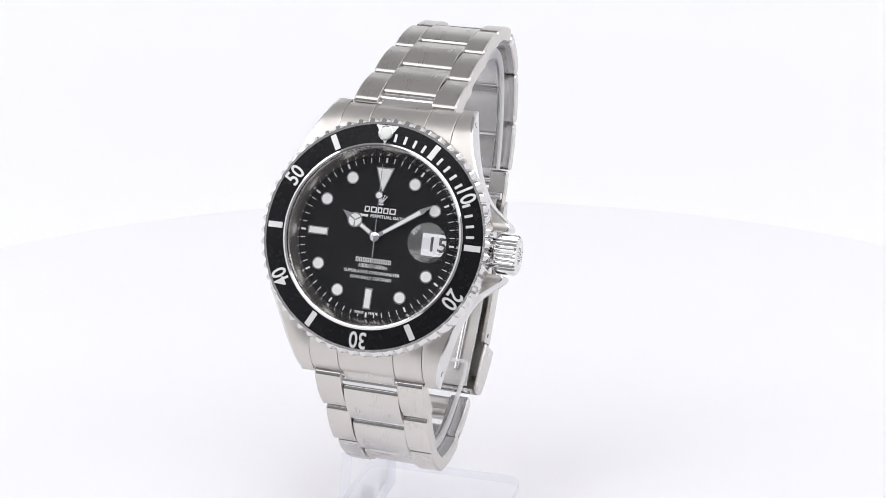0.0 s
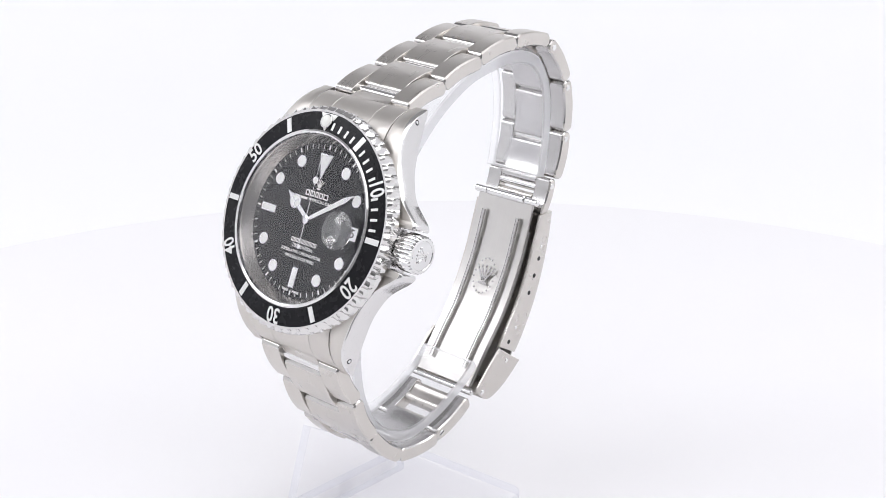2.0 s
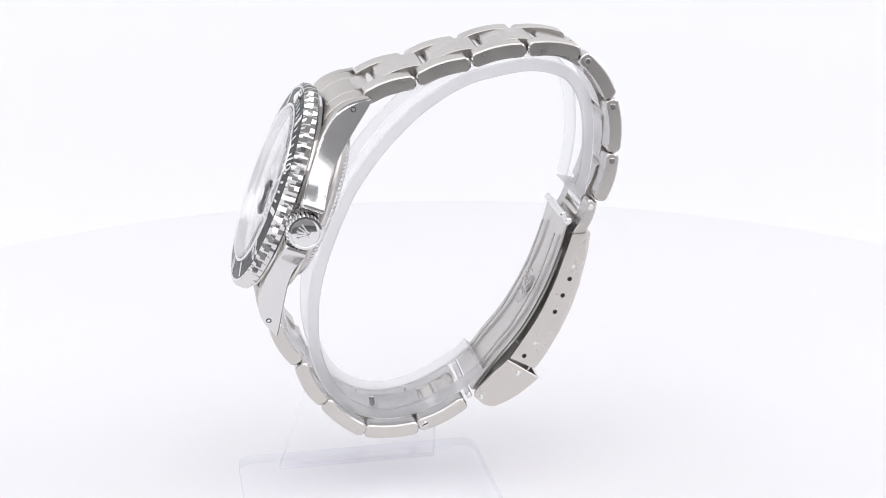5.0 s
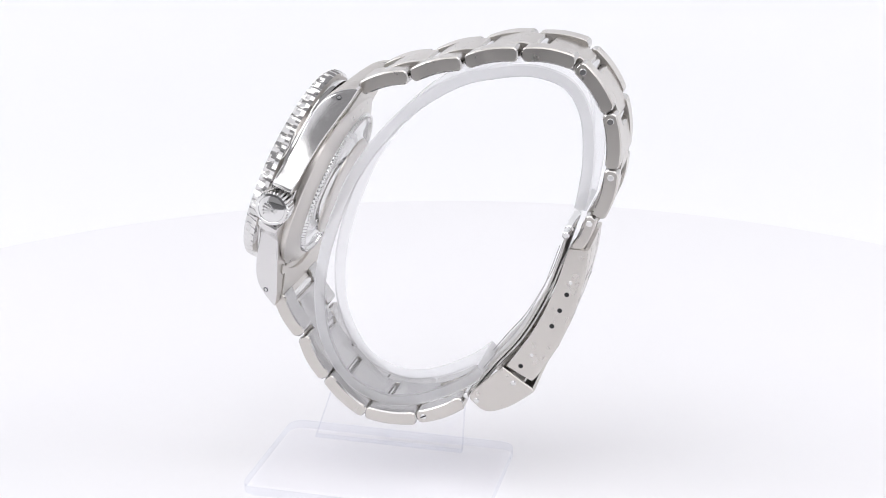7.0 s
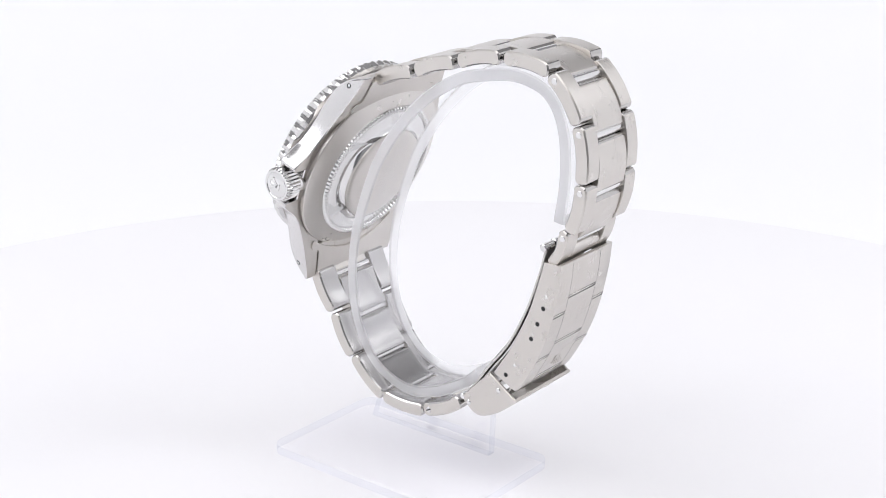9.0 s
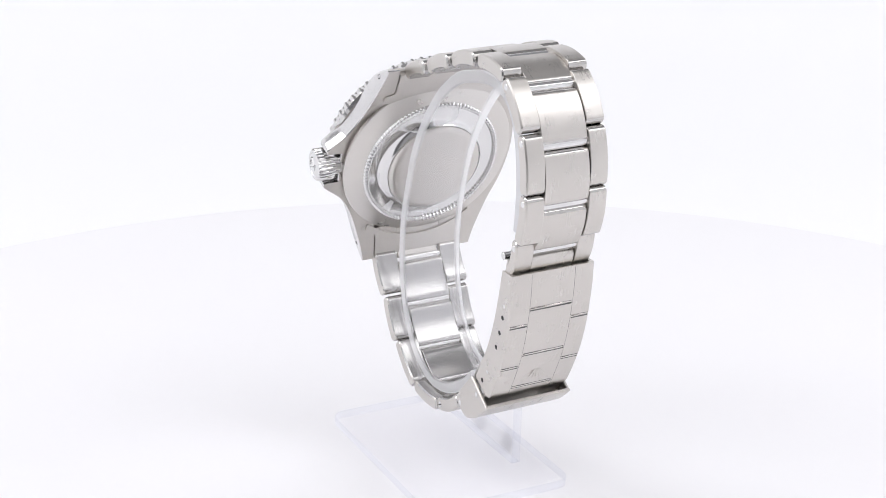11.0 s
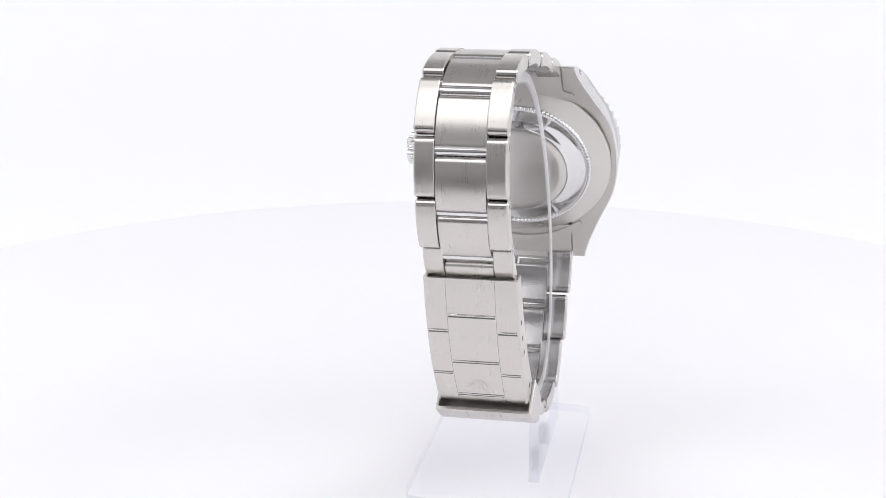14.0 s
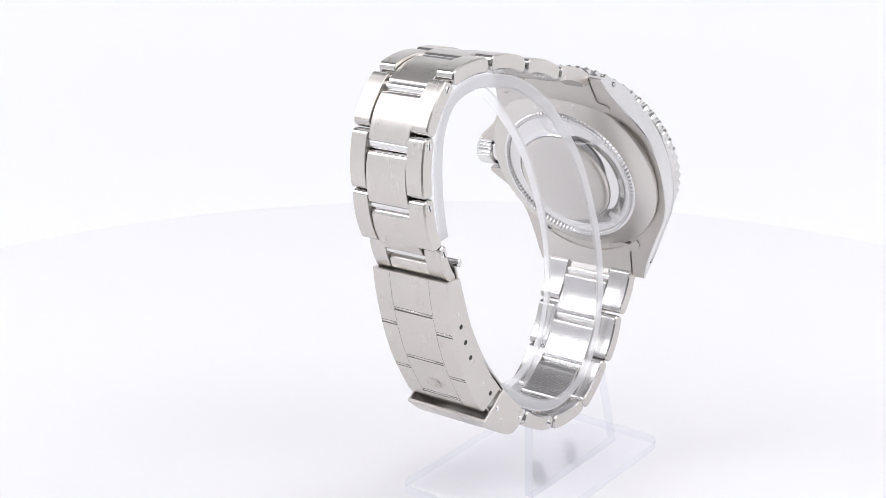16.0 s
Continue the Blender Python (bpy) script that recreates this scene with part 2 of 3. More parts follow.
def build_stand():
    root = tagged(new("watch_stand"), "clear acrylic C-shaped watch display stand on a flat base", "display stand")
    bm = bmesh.new()
    x0, x1, y0, y1 = -43.5, 6.8, -10.8, 21.5
    loops = []
    for z, d in ((0.05, 0.4), (0.4, 0), (2.3, 0), (2.7, 0.5)):
        row = []
        for cx, cy, a0 in ((x1 - 3, y1 - 3, 0), (x0 + 3, y1 - 3, 90), (x0 + 3, y0 + 3, 180), (x1 - 3, y0 + 3, 270)):
            for k in range(5):
                a = radians(a0 + 22.5 * k)
                row.append((cx + (3 - d) * math.cos(a), cy + (3 - d) * math.sin(a), z))
        loops.append(row)
    rings(bm, loops)
    edged(bm, 2, 0.5)
    part("base_plate", bm, [THIN, EDGE], root)
    path = [(19.5, -56.9), (24.0, -55.9), (28.4, -54.6), (34.0, -52.1), (37.8, -49.4), (40.4, -46), (41.3, -42), (40.2, -36.2), (36.8, -30.2), (32.6, -24.8),
            (25.0, -19.2), (16.0, -15.3), (7.0, -13.0), (0.0, -12.5), (-7.0, -12.6), (-13.0, -13.2), (-19.0, -14.6), (-25.0, -17.0), (-30.0, -20.2), (-34.2, -24.6),
            (-36.3, -28.6), (-36.9, -33.0), (-36.3, -37.8), (-34.2, -41.8), (-31.0, -45.6), (-27.0, -49.0), (-23.8, -51.3), (-20.5, -52.9)]
    ring = sheet(path, 2.4, -6.6, 6.6, 0.3, steps=4)
    bmesh.ops.recalc_face_normals(ring, faces=ring.faces)
    for f in ring.faces:
        f.material_index = 1 if abs(f.normal.x) > 0.5 or len(f.verts) == 8 else 0
    part("ring", ring, [SHEET, FROSTED], root, "bent clear acrylic ring", m=WATCH)
    # upright side plate that carries the ring, with two slanted notches
    bm = bmesh.new()
    rings(bm, [[(x, y, z) for x, z in ((-35.5, 2.75), (-3.2, 2.75), (-2.4, 20.5), (-9, 17.5), (-18, 17.0), (-25, 19.0), (-29.2, 21.5))] for y in (13.0, 15.0)])
    edged(bm, 1, 0.9, flip=True)
    part("side_plate", bm, [THIN, EDGE], root)
    for x in (-18.6, -6.6):
        bm = bmesh.new()
        rings(bm, [[(x + a, y, z) for a, z in ((-1.6, 3.0), (-0.6, 3.4), (1.5, 8.6), (0.2, 9.2))] for y in (12.97, 15.03)])
        part("notch", bm, THIN, root)
    for ob in root.children:
        ob.visible_shadow = False
    return root


# ---- the watch ----
FLANK = [(8.3, 18.1), (9.5, 17.25), (11.5, 16.15), (13.5, 15.3), (17, 14.2), (21, 13.2), (23.9, 12.6)]
CROWN_SIDE = [(0, 19.3), (3.5, 19.3), (3.75, 22.2), (4.2, 22.4), (4.7, 22.15), (5.6, 21.2), (6.7, 19.8), (7.5, 18.85)] + FLANK
PLAIN_SIDE = [(0, 20.0), (2, 19.94), (4, 19.75), (6, 19.45), (8, 19.0), (10, 18.35), (12, 17.45), (14.5, 16.2), (17.5, 14.85), (21, 13.45), (23.9, 12.65)]
CASE_TOP = [(0, -3.2), (9.4, -3.3), (14, -3.5), (17, -3.9), (19.4, -4.6), (21, -5.6), (22.3, -6.9), (23.3, -8.4), (23.9, -9.5)]
CASE_LOW = [(0, -7.4), (8, -7.3), (12, -7.6), (17, -8.6), (23, -9.9), (23.9, -10.0)]


def build_case(root):
    bm = bmesh.new()

    def section(y, xa, xb, inner=0):
        t, b = smooth_line(CASE_TOP, abs(y)), smooth_line(CASE_LOW, abs(y))
        t = max(t, b + 0.4)
        e = min(0.55, (t - b) * 0.4)
        f = e * 0.35
        ea, eb = (0.08 if inner < 0 else e), (0.08 if inner > 0 else e)
        fa, fb = ea * 0.35, eb * 0.35
        return [(xa, y, b + f), (xa, y, t - ea), (xa + fa, y, t - fa), (xa + ea, y, t), (xb - eb, y, t), (xb - fb, y, t - fb), (xb, y, t - eb), (xb, y, b + f), (xb - fb, y, b), (xa + fa, y, b)]
    half = [0, 2, 3, 3.4, 3.5, 3.56, 3.62, 3.68, 3.75] + [3.75 + 0.25 * k for k in range(1, 26)] + [11, 12, 13, 14, 15]
    ys = [-y for y in half[:0:-1]] + half
    rings(bm, [section(y, -smooth_line(PLAIN_SIDE, abs(y)), smooth_line(CROWN_SIDE, abs(y))) for y in ys])
    lug = [15.002, 15.5] + [16 + 0.4 * k for k in range(15)] + [22 + 0.2 * k for k in range(1, 9)] + [23.75, 23.9]
    lugs = []
    for sy in (1, -1):
        for loops in ([section(sy * y, 10.05, smooth_line(CROWN_SIDE, y), -1) for y in lug], [section(sy * y, -smooth_line(PLAIN_SIDE, y), -10.05, 1) for y in lug]):
            one = bmesh.new()
            rings(one, loops)
            lugs.append(one)
    for one in lugs + [bm]:
        bmesh.ops.recalc_face_normals(one, faces=one.faces)
        for k, f in enumerate(one.faces):
            f.material_index = 0 if len(f.verts) == 4 and k % 10 in (3, 8) else 1
    case = part("case", bm, [BRUSHED_CASE, FLANK_STEEL], root, "steel case with brushed top and polished flanks", m=WATCH, sharp=34)
    for one in lugs:
        part("lug", one, [BRUSHED_CASE, FLANK_STEEL], case, sharp=30)
    for s in (1, -1):
        for sy in (1, -1):
            m = spot(s * smooth_line(CROWN_SIDE if s > 0 else PLAIN_SIDE, 21.25), sy * 21.25, -7.3, s * sy * 13.5)
            part("lug_hole", rod(bmesh.new(), *sorted((-s * 0.6, s * 0.03)), 0, 0, 0.62, 18), DARK, case, m=m)
            part("spring_bar", rod(bmesh.new(), *sorted((-s * 0.6, s * 0.06)), 0, 0, 0.36, 14), POLISHED, case, m=m)
    back = revolve([(18.35, -7.0), (18.35, -7.75), (18.75, -7.85), (18.75, -8.35), (18.6, -8.55), (18.3, -8.65), (15.2, -10.0), (15.0, -10.02)], 160, cap=False)
    part("caseback", back, TURNED, root, "brushed steel screw-down caseback", m=WATCH)
    # knurled ridge between the sloping rim and the sunk polished channel
    loops, n, teeth = [], 880, 110
    for r, z, dr, dz in ((15.1, -9.85, 0, 0), (15.0, -10.3, -0.14, 0), (14.8, -10.75, -0.2, 0.2), (14.25, -10.87, 0, 0.2), (13.95, -10.65, 0.14, 0.12), (13.85, -10.1, 0, 0)):
        row = []
        for i in range(n):
            a = 2 * math.pi * i / n
            g = 0.5 - 0.5 * math.cos(teeth * a)
            row.append(((r + dr * g) * math.sin(a), (r + dr * g) * math.cos(a), z + dz * g))
        loops.append(row)
    bm = bmesh.new()
    rings(bm, loops, cap=False)
    part("fluted_ring", bm, POLISHED, root, "finely fluted polished ring", m=WATCH, sharp=70)
    part("caseback_channel", revolve([(13.9, -10.15), (13.0, -10.15), (11.6, -10.3), (10.6, -10.75), (10.2, -11.3)], 128, cap=False), POLISHED, root, "polished sunk channel", m=WATCH)
    part("caseback_centre", revolve([(10.2, -11.1), (10.1, -11.6), (9.7, -11.85), (8.5, -11.95), (0.01, -12.06)], 128), TURNED, root, "raised satin centre of the caseback", m=WATCH)


def build_bezel(root):
    def tooth(a, k):
        c = abs((a * 30 / math.pi) % 1 * 2 - 1)
        return -(0.0, 0.12, 0.8, 0.5, 0.08, 0.0, 0.0)[k] * max(0.0, (c - 0.2) / 0.8)
    bm = revolve([(18.85, 0.0), (19.3, 0.04), (19.98, -0.55), (20.12, -1.5), (20.05, -2.35), (19.4, -2.8), (18.5, -2.9)], 600, wave=tooth, cap=False)
    bezel = part("bezel", bm, BEZEL, root, "polished steel bezel with scalloped coin edge", m=WATCH, sharp=14)
    part("bezel_neck", revolve([(18.9, -2.7), (18.9, -3.6)], 96, cap=False), POLISHED, bezel)
    part("insert", revolve([(18.9, -0.15), (18.85, 0.02), (15.75, 0.42), (15.6, 0.3)], 128, cap=False), INSERT, bezel, "black aluminium bezel insert")

    def lift(r):
        return 0.04 + (18.85 - r) * 0.4 / 3.1
    slope = -math.degrees(math.atan(0.4 / 3.1))

    def ring_spot(a, r, dz=0.02):
        return Matrix.Rotation(radians(-a), 4, "Z") @ Matrix.Translation((0, r * MM, (lift(r) + dz) * MM)) @ Matrix.Rotation(radians(slope), 4, "X")
    for minute in range(1, 60):
        if minute % 10 == 0:
            part("numeral", lettering(str(minute), 3.9, 0.03, 0.06), SILVER_PRINT, bezel, m=ring_spot(minute * 6, 17.25) @ Matrix.Diagonal((0.80, 1.0, 1, 1)), sharp=None)
        elif minute % 5 == 0:
            part("five_minute_bar", prism([(-0.5, -1.35), (0.5, -1.35), (0.5, 1.35), (-0.5, 1.35)], -0.03, 0.04), SILVER_PRINT, bezel, m=ring_spot(minute * 6, 17.25), sharp=None)
        elif minute < 15:
            part("minute_bar", prism([(-0.22, -0.68), (0.22, -0.68), (0.22, 0.68), (-0.22, 0.68)], -0.03, 0.04), SILVER_PRINT, bezel, m=ring_spot(minute * 6, 16.75), sharp=None)
    part("zero_triangle", prism([(-1.95, 1.5), (0, -1.7), (1.95, 1.5)], -0.03, 0.04), SILVER_PRINT, bezel, m=ring_spot(0, 17.2), sharp=None)
    part("pearl_rim", revolve([(1.3, -0.2), (1.28, 0.35), (1.1, 0.42), (1.02, 0.3)], 40, cap=False), POLISHED, bezel, m=ring_spot(0, 17.3))
    part("pearl", revolve([(1.05, 0.1), (1.02, 0.4), (0.75, 0.62), (0.4, 0.74), (0.01, 0.78)], 32), LUME, bezel, "raised cream luminous pearl", m=ring_spot(0, 17.3))
    part("retaining_ring", revolve([(15.7, 0.2), (15.6, 0.55), (15.3, 0.7), (15.0, 0.6), (14.95, -0.4)], 128, cap=False), POLISHED, root, m=WATCH)
    part("rehaut", revolve([(15.1, 0.2), (14.75, -0.4), (13.75, -2.25)], 128, cap=False), SIDE, root, "bright steel inner flange", m=WATCH)


def fan(bm, x, y, z0, z1, size):
    """A small five-pronged emblem, drawn plainly."""
    for a in (-34, -17, 0, 17, 34):
        s, c = math.sin(radians(a)), math.cos(radians(a))
        tip, foot = size * (0.86 + 0.14 * c), size * 0.12
        ax, ay, bx, by = x + s * foot, y - size * 0.4 + c * foot, x + s * tip, y - size * 0.4 + c * tip
        w = size * 0.075
        prism([(ax - w * c, ay + w * s), (ax + w * c, ay - w * s), (bx + w * 0.5 * c, by - w * 0.5 * s), (bx - w * 0.5 * c, by + w * 0.5 * s)], z0, z1, bm)
        prism([(bx + size * 0.085 * math.sin(k * 0.785), by + size * 0.085 * math.cos(k * 0.785)) for k in range(8)], z0, z1, bm)
    prism([(x + size * 0.34 * math.sin(k * 0.524), y - size * 0.44 + size * 0.1 * math.cos(k * 0.524)) for k in range(12)], z0, z1, bm)
    return bm


def bars(bm, xs, y, h, z0, z1):
    for a, b in xs:
        prism([(a, y - h / 2), (b, y - h / 2), (b, y + h / 2), (a, y + h / 2)], z0, z1, bm)
    return bm


ZD = -2.2


def build_dial(root):
    dial = part("dial", revolve([(13.9, ZD - 0.4), (13.9, ZD), (0.01, ZD + 0.001)], 96), DIAL, root, "glossy black dial", m=WATCH)
    for k in range(60):
        if k % 5 == 0:
            o = [(-0.16, -0.42), (0.16, -0.42), (0.16, 0.42), (-0.16, 0.42)]
        else:
            o = [(-0.06, -0.42), (0.06, -0.42), (0.06, 0.42), (-0.06, 0.42)]
        part("minute_tick", prism(o, 0.0, 0.03), PRINT, dial, m=Matrix.Rotation(radians(-6 * k), 4, "Z") @ spot(0, 13.1, ZD), sharp=None)

    def marker(outline, grow, m, name="hour_marker"):
        mk = part(name, prism(grow, 0.0, 0.26), POLISHED, dial, "steel-rimmed luminous hour marker", m=m, sharp=40)
        part("lume", prism(outline, 0.2, 0.32), LUME, mk, sharp=40)
    for h in range(12):
        if h == 3:
            continue
        m = Matrix.Rotation(radians(-30 * h), 4, "Z")
        if h == 0:
            marker([(-1.28, 1.85), (0, -1.9), (1.28, 1.85)], [(-1.6, 2.08), (0, -2.5), (1.6, 2.08)], m @ spot(0, 9.75, ZD))
        elif h in (6, 9):
            marker([(-0.48, -1.55), (0.48, -1.55), (0.48, 1.55), (-0.48, 1.55)], [(-0.68, -1.8), (0.68, -1.8), (0.68, 1.8), (-0.68, 1.8)], m @ spot(0, 10.35, ZD))
        else:
            c = [(math.sin(math.pi * k / 16), math.cos(math.pi * k / 16)) for k in range(32)]
            marker([(0.86 * a, 0.86 * b) for a, b in c], [(1.08 * a, 1.08 * b) for a, b in c], m @ spot(0, 11.0, ZD))
    z0, z1 = ZD, ZD + 0.03
    part("emblem", fan(bmesh.new(), 0, 6.3, z0, z1, 1.55), PRINT, dial, "small white printed emblem", sharp=None)
    # names reduced to plain hollow blocks
    for name, xs, y, h, w in (("name_block", [(-2.75, -1.85), (-1.65, -0.6), (-0.4, 0.35), (0.55, 1.45), (1.65, 2.75)], 4.6, 1.0, 0.2), ("model_block", [(-3.1 + 0.635 * k, -2.62 + 0.635 * k) for k in range(10)], -3.95, 0.75, 0.14)):
        bm = bmesh.new()
        for a, b in xs:
            for x0, x1, y0, y1 in ((a, a + w, y - h / 2, y + h / 2), (b - w, b, y - h / 2, y + h / 2), (a + w, b - w, y + h / 2 - w, y + h / 2), (a + w, b - w, y - h / 2, y - h / 2 + w)):
                prism([(x0, y0), (x1, y0), (x1, y1), (x0, y1)], z0, z1, bm)
        part(name, bm, PRINT, dial, "row of white printed blocks", sharp=None)
    part("first_word_bar", bars(bmesh.new(), [(-4.0, -2.0)], 3.5, 0.42, z0, z1), PRINT, dial, "white printed bar", sharp=None)
    for body, x, y, size in (("PERPETUAL", 0.3, 3.5, 0.74), ("DATE", 3.35, 3.5, 0.74), ("1000ft=300m", 0, -4.95, 0.95), ("SUPERLATIVE CHRONOMETER", 0, -5.98, 0.72), ("OFFICIALLY CERTIFIED", 0, -6.95, 0.72), ("SWISS", -1.25, -12.75, 0.62), ("MADE", 1.25, -12.75, 0.62)):
        part("dial_text", lettering(body, size, 0.015, 0.012), PRINT, dial, m=spot(x, y, ZD + 0.02), sharp=None)
    # date window
    part("date_frame", prism([(8.2, -1.3), (11.6, -1.3), (11.6, 1.3), (8.2, 1.3)], ZD - 0.05, ZD + 0.02), DARK, dial, sharp=None)
    part("date_disc", prism([(8.35, -1.15), (11.45, -1.15), (11.45, 1.15), (8.35, 1.15)], ZD, ZD + 0.04), WHITE_DATE, dial, sharp=None)
    part("date_number", lettering("15", 2.1, 0.01, 0.03), DARK, dial, m=spot(9.9, 0, ZD + 0.055), sharp=None)
    # hands
    hour = Matrix.Rotation(radians(57.6), 4, "Z") @ spot(0, 0, ZD + 0.55)
    hh = bmesh.new()
    prism([(-0.42, -0.2), (0.42, -0.2), (0.42, 3.6), (-0.42, 3.6)], 0, 0.14, hh)
    prism([(1.3 * math.sin(math.pi * k / 14), 4.7 + 1.3 * math.cos(math.pi * k / 14)) for k in range(28)], -0.002, 0.142, hh)
    prism([(-0.6, 5.8), (0.6, 5.8), (0, 7.5)], 0.002, 0.138, hh)
    hand = part("hour_hand", hh, POLISHED, root, "steel hour hand with luminous disc", m=WATCH @ hour)
    bm = bmesh.new()
    for q in (60, 180, 300):
        pts = [(0.12 * math.sin(radians(q)), 4.7 + 0.12 * math.cos(radians(q)))]
        pts += [(1.05 * math.sin(radians(q + k)), 4.7 + 1.05 * math.cos(radians(q + k))) for k in (-52, -35, -18, 0, 18, 35, 52)]
        prism(pts, 0.1, 0.19, bm)
    prism([(-0.24, 1.3), (0.24, 1.3), (0.24, 3.3), (-0.24, 3.3)], 0.1, 0.19, bm)
    part("lume", bm, LUME, hand)
    minute = Matrix.Rotation(radians(-55.6), 4, "Z") @ spot(0, 0, ZD + 0.8)
    hand = part("minute_hand", prism([(-0.34, -0.2), (0.34, -0.2), (0.5, 9.0), (0, 11.2), (-0.5, 9.0)], 0, 0.14), POLISHED, root, "steel sword minute hand", m=WATCH @ minute)
    part("lume", prism([(-0.22, 1.6), (0.22, 1.6), (0.32, 8.8), (-0.32, 8.8)], 0.1, 0.19), LUME, hand)
    sec = Matrix.Rotation(radians(1.5), 4, "Z") @ spot(0, 0, ZD + 1.05)
    bm = prism([(-0.11, -4.9), (0.11, -4.9), (0.05, 12.3), (-0.05, 12.3)], 0, 0.1)
    prism([(0.42 * math.sin(math.pi * k / 8), -4.9 + 0.42 * math.cos(math.pi * k / 8)) for k in range(16)], -0.002, 0.102, bm)
    prism([(0.68 * math.sin(math.pi * k / 10), 7.0 + 0.68 * math.cos(math.pi * k / 10)) for k in range(20)], -0.002, 0.104, bm)
    hand = part("seconds_hand", bm, POLISHED, root, "thin steel seconds hand", m=WATCH @ sec)
    part("lume", prism([(0.5 * math.sin(math.pi * k / 10), 7.0 + 0.5 * math.cos(math.pi * k / 10)) for k in range(20)], 0.08, 0.14), LUME, hand)
    part("hand_cap", revolve([(0.8, ZD), (0.8, ZD + 1.2), (0.55, ZD + 1.32), (0.01, ZD + 1.34)], 28), POLISHED, root, m=WATCH)
    glass = part("crystal", revolve([(14.9, -0.3), (14.95, 0.8), (14.7, 1.1), (0.01, 1.1)], 128), CRYSTAL, root, "clear sapphire crystal", m=WATCH)
    glass.visible_shadow = False
    cap, reach = 7.6, 3.3
    flat = math.sqrt(cap * cap - reach * reach)
    dome = [(reach, 1.104), (reach, 1.32)] + [(cap * math.sin(q), 1.32 - flat + cap * math.cos(q)) for q in [math.asin(reach / cap) * k / 10 for k in range(9, 0, -1)]] + [(0.01, 1.32 - flat + cap)]
    lens = revolve(dome, 48, centre=(9.8, 0))
    lens = part("date_lens", lens, GLASS, glass, "magnifying date lens", sharp=60)
    lens.visible_shadow = False


def build_crown(root):
    m = WATCH @ Matrix.Translation((0, 0, -5.25 * MM)) @ Matrix.Rotation(radians(90), 4, "Y")
    part("crown_tube", revolve([(2.6, 18.8), (2.6, 20.6)], 48), POLISHED, root, m=m)

    def knurl(a, k):
        return -0.3 * (0.5 - 0.5 * math.cos(30 * a)) ** 0.6 if k in (2, 3) else 0.0
    crown = part("crown", revolve([(2.7, 20.3), (3.1, 20.4), (3.35, 20.7), (3.35, 23.6), (3.0, 23.95), (2.6, 24.0), (2.5, 23.9), (2.2, 24.05), (1.2, 24.2), (0.01, 24.25)], 300, wave=knurl), POLISHED, root, "knurled steel screw-down crown", m=m, sharp=40)
    part("emblem", fan(bmesh.new(), 0, 0.1, 23.9, 24.33, 2.3), POLISHED, crown, m=Matrix.Rotation(radians(90), 4, "Z"))


# bracelet: each link's two ends at its mid-thickness as (y, z), half the bracelet's width there, how far it has
# slipped towards the crown, and the degrees by which it lies askew
UPPER = [((23.5, -10.1), (28.9, -16.65), 9.35, -0.45, 1.6), ((29.9, -17.95), (35.5, -24.8), 9.05, -0.42, 1.9), ((36.5, -26.2), (41.4, -33.5), 8.65, -0.3, 1.9),
         ((42.0, -35.1), (44.4, -43.4), 8.25, -0.1, 1.2), ((43.9, -45.1), (39.3, -52.55), 8.08, 0.25, 0.5), ((38.1, -53.5), (30.0, -57.7), 8.0, 0.25, 0),
         ((28.6, -58.1), (20.4, -59.3), 8.0, 0.2, 0), ((18.8, -58.3), (12.4, -58.2), 7.95, 0.1, 0)]
LOWER = [((-23.5, -9.7), (-28.6, -15.9), 9.9, 0, 0), ((-29.7, -17.3), (-35.1, -23.6), 9.5, 0, 0), ((-35.8, -24.9), (-38.9, -33.6), 9.0, 0, 0), ((-38.9, -34.8), (-35.4, -43.6), 8.65, 0, 0),
         ((-34.6, -44.6), (-27.7, -50.8), 8.3, 0, 0)]


def link_outline(length, thick, bow):
    """Side view of a link, along y: flat inside, gently domed outside, round ends."""
    h, out = length / 2, []
    r = thick * 0.42
    n = 10
    for i in range(n + 1):
        y = -h + r + (length - 2 * r) * i / n
        out.append((y, thick / 2 + bow * (1 - (y / (h - r)) ** 2)))
    flat = thick / 2 - r
    for k in range(1, 13):
        a = radians(90 - 15 * k)
        out.append((h - r + r * math.cos(a), (flat if k < 6 else (0 if k == 6 else -flat)) + r * math.sin(a)))
    for q in (0.4, 0.2, 0, -0.2, -0.4):
        out.append((q * (length - 2 * r), -thick / 2 + 0.4 * (1 - (q / 0.5) ** 2)))
    for k in range(0, 12):
        a = radians(-90 - 15 * k)
        out.append((-h + r + r * math.cos(a), (-flat if k < 6 else (0 if k == 6 else flat)) + r * math.sin(a)))
    return out


def link_pose(a, b, outward):
    """From a link's own space (y along it, z out of the bracelet) to the watch's."""
    a, b = Vector(a), Vector(b)
    t = (b - a).normalized()
    n = Vector((-t.y, t.x))
    if n.dot(outward) < 0:
        n = -n
    mid = (a + b) / 2
    cols = Matrix(((1, 0, 0), (0, t.x, n.x), (0, t.y, n.y)))
    if cols.determinant() < 0:
        cols = Matrix(((-1, 0, 0), (0, t.x, n.x), (0, t.y, n.y)))
    return Matrix.Translation((0, mid.x * MM, mid.y * MM)) @ cols.to_4x4()


def inside(bm):
    """Gives the faces towards the wrist the plainer inner finish, and the rounded ends a polish."""
    bmesh.ops.recalc_face_normals(bm, faces=bm.faces)
    for f in bm.faces:
        f.material_index = 1 if f.normal.z < -0.7 else (2 if abs(f.normal.y) > 0.5 else 0)
    return bm


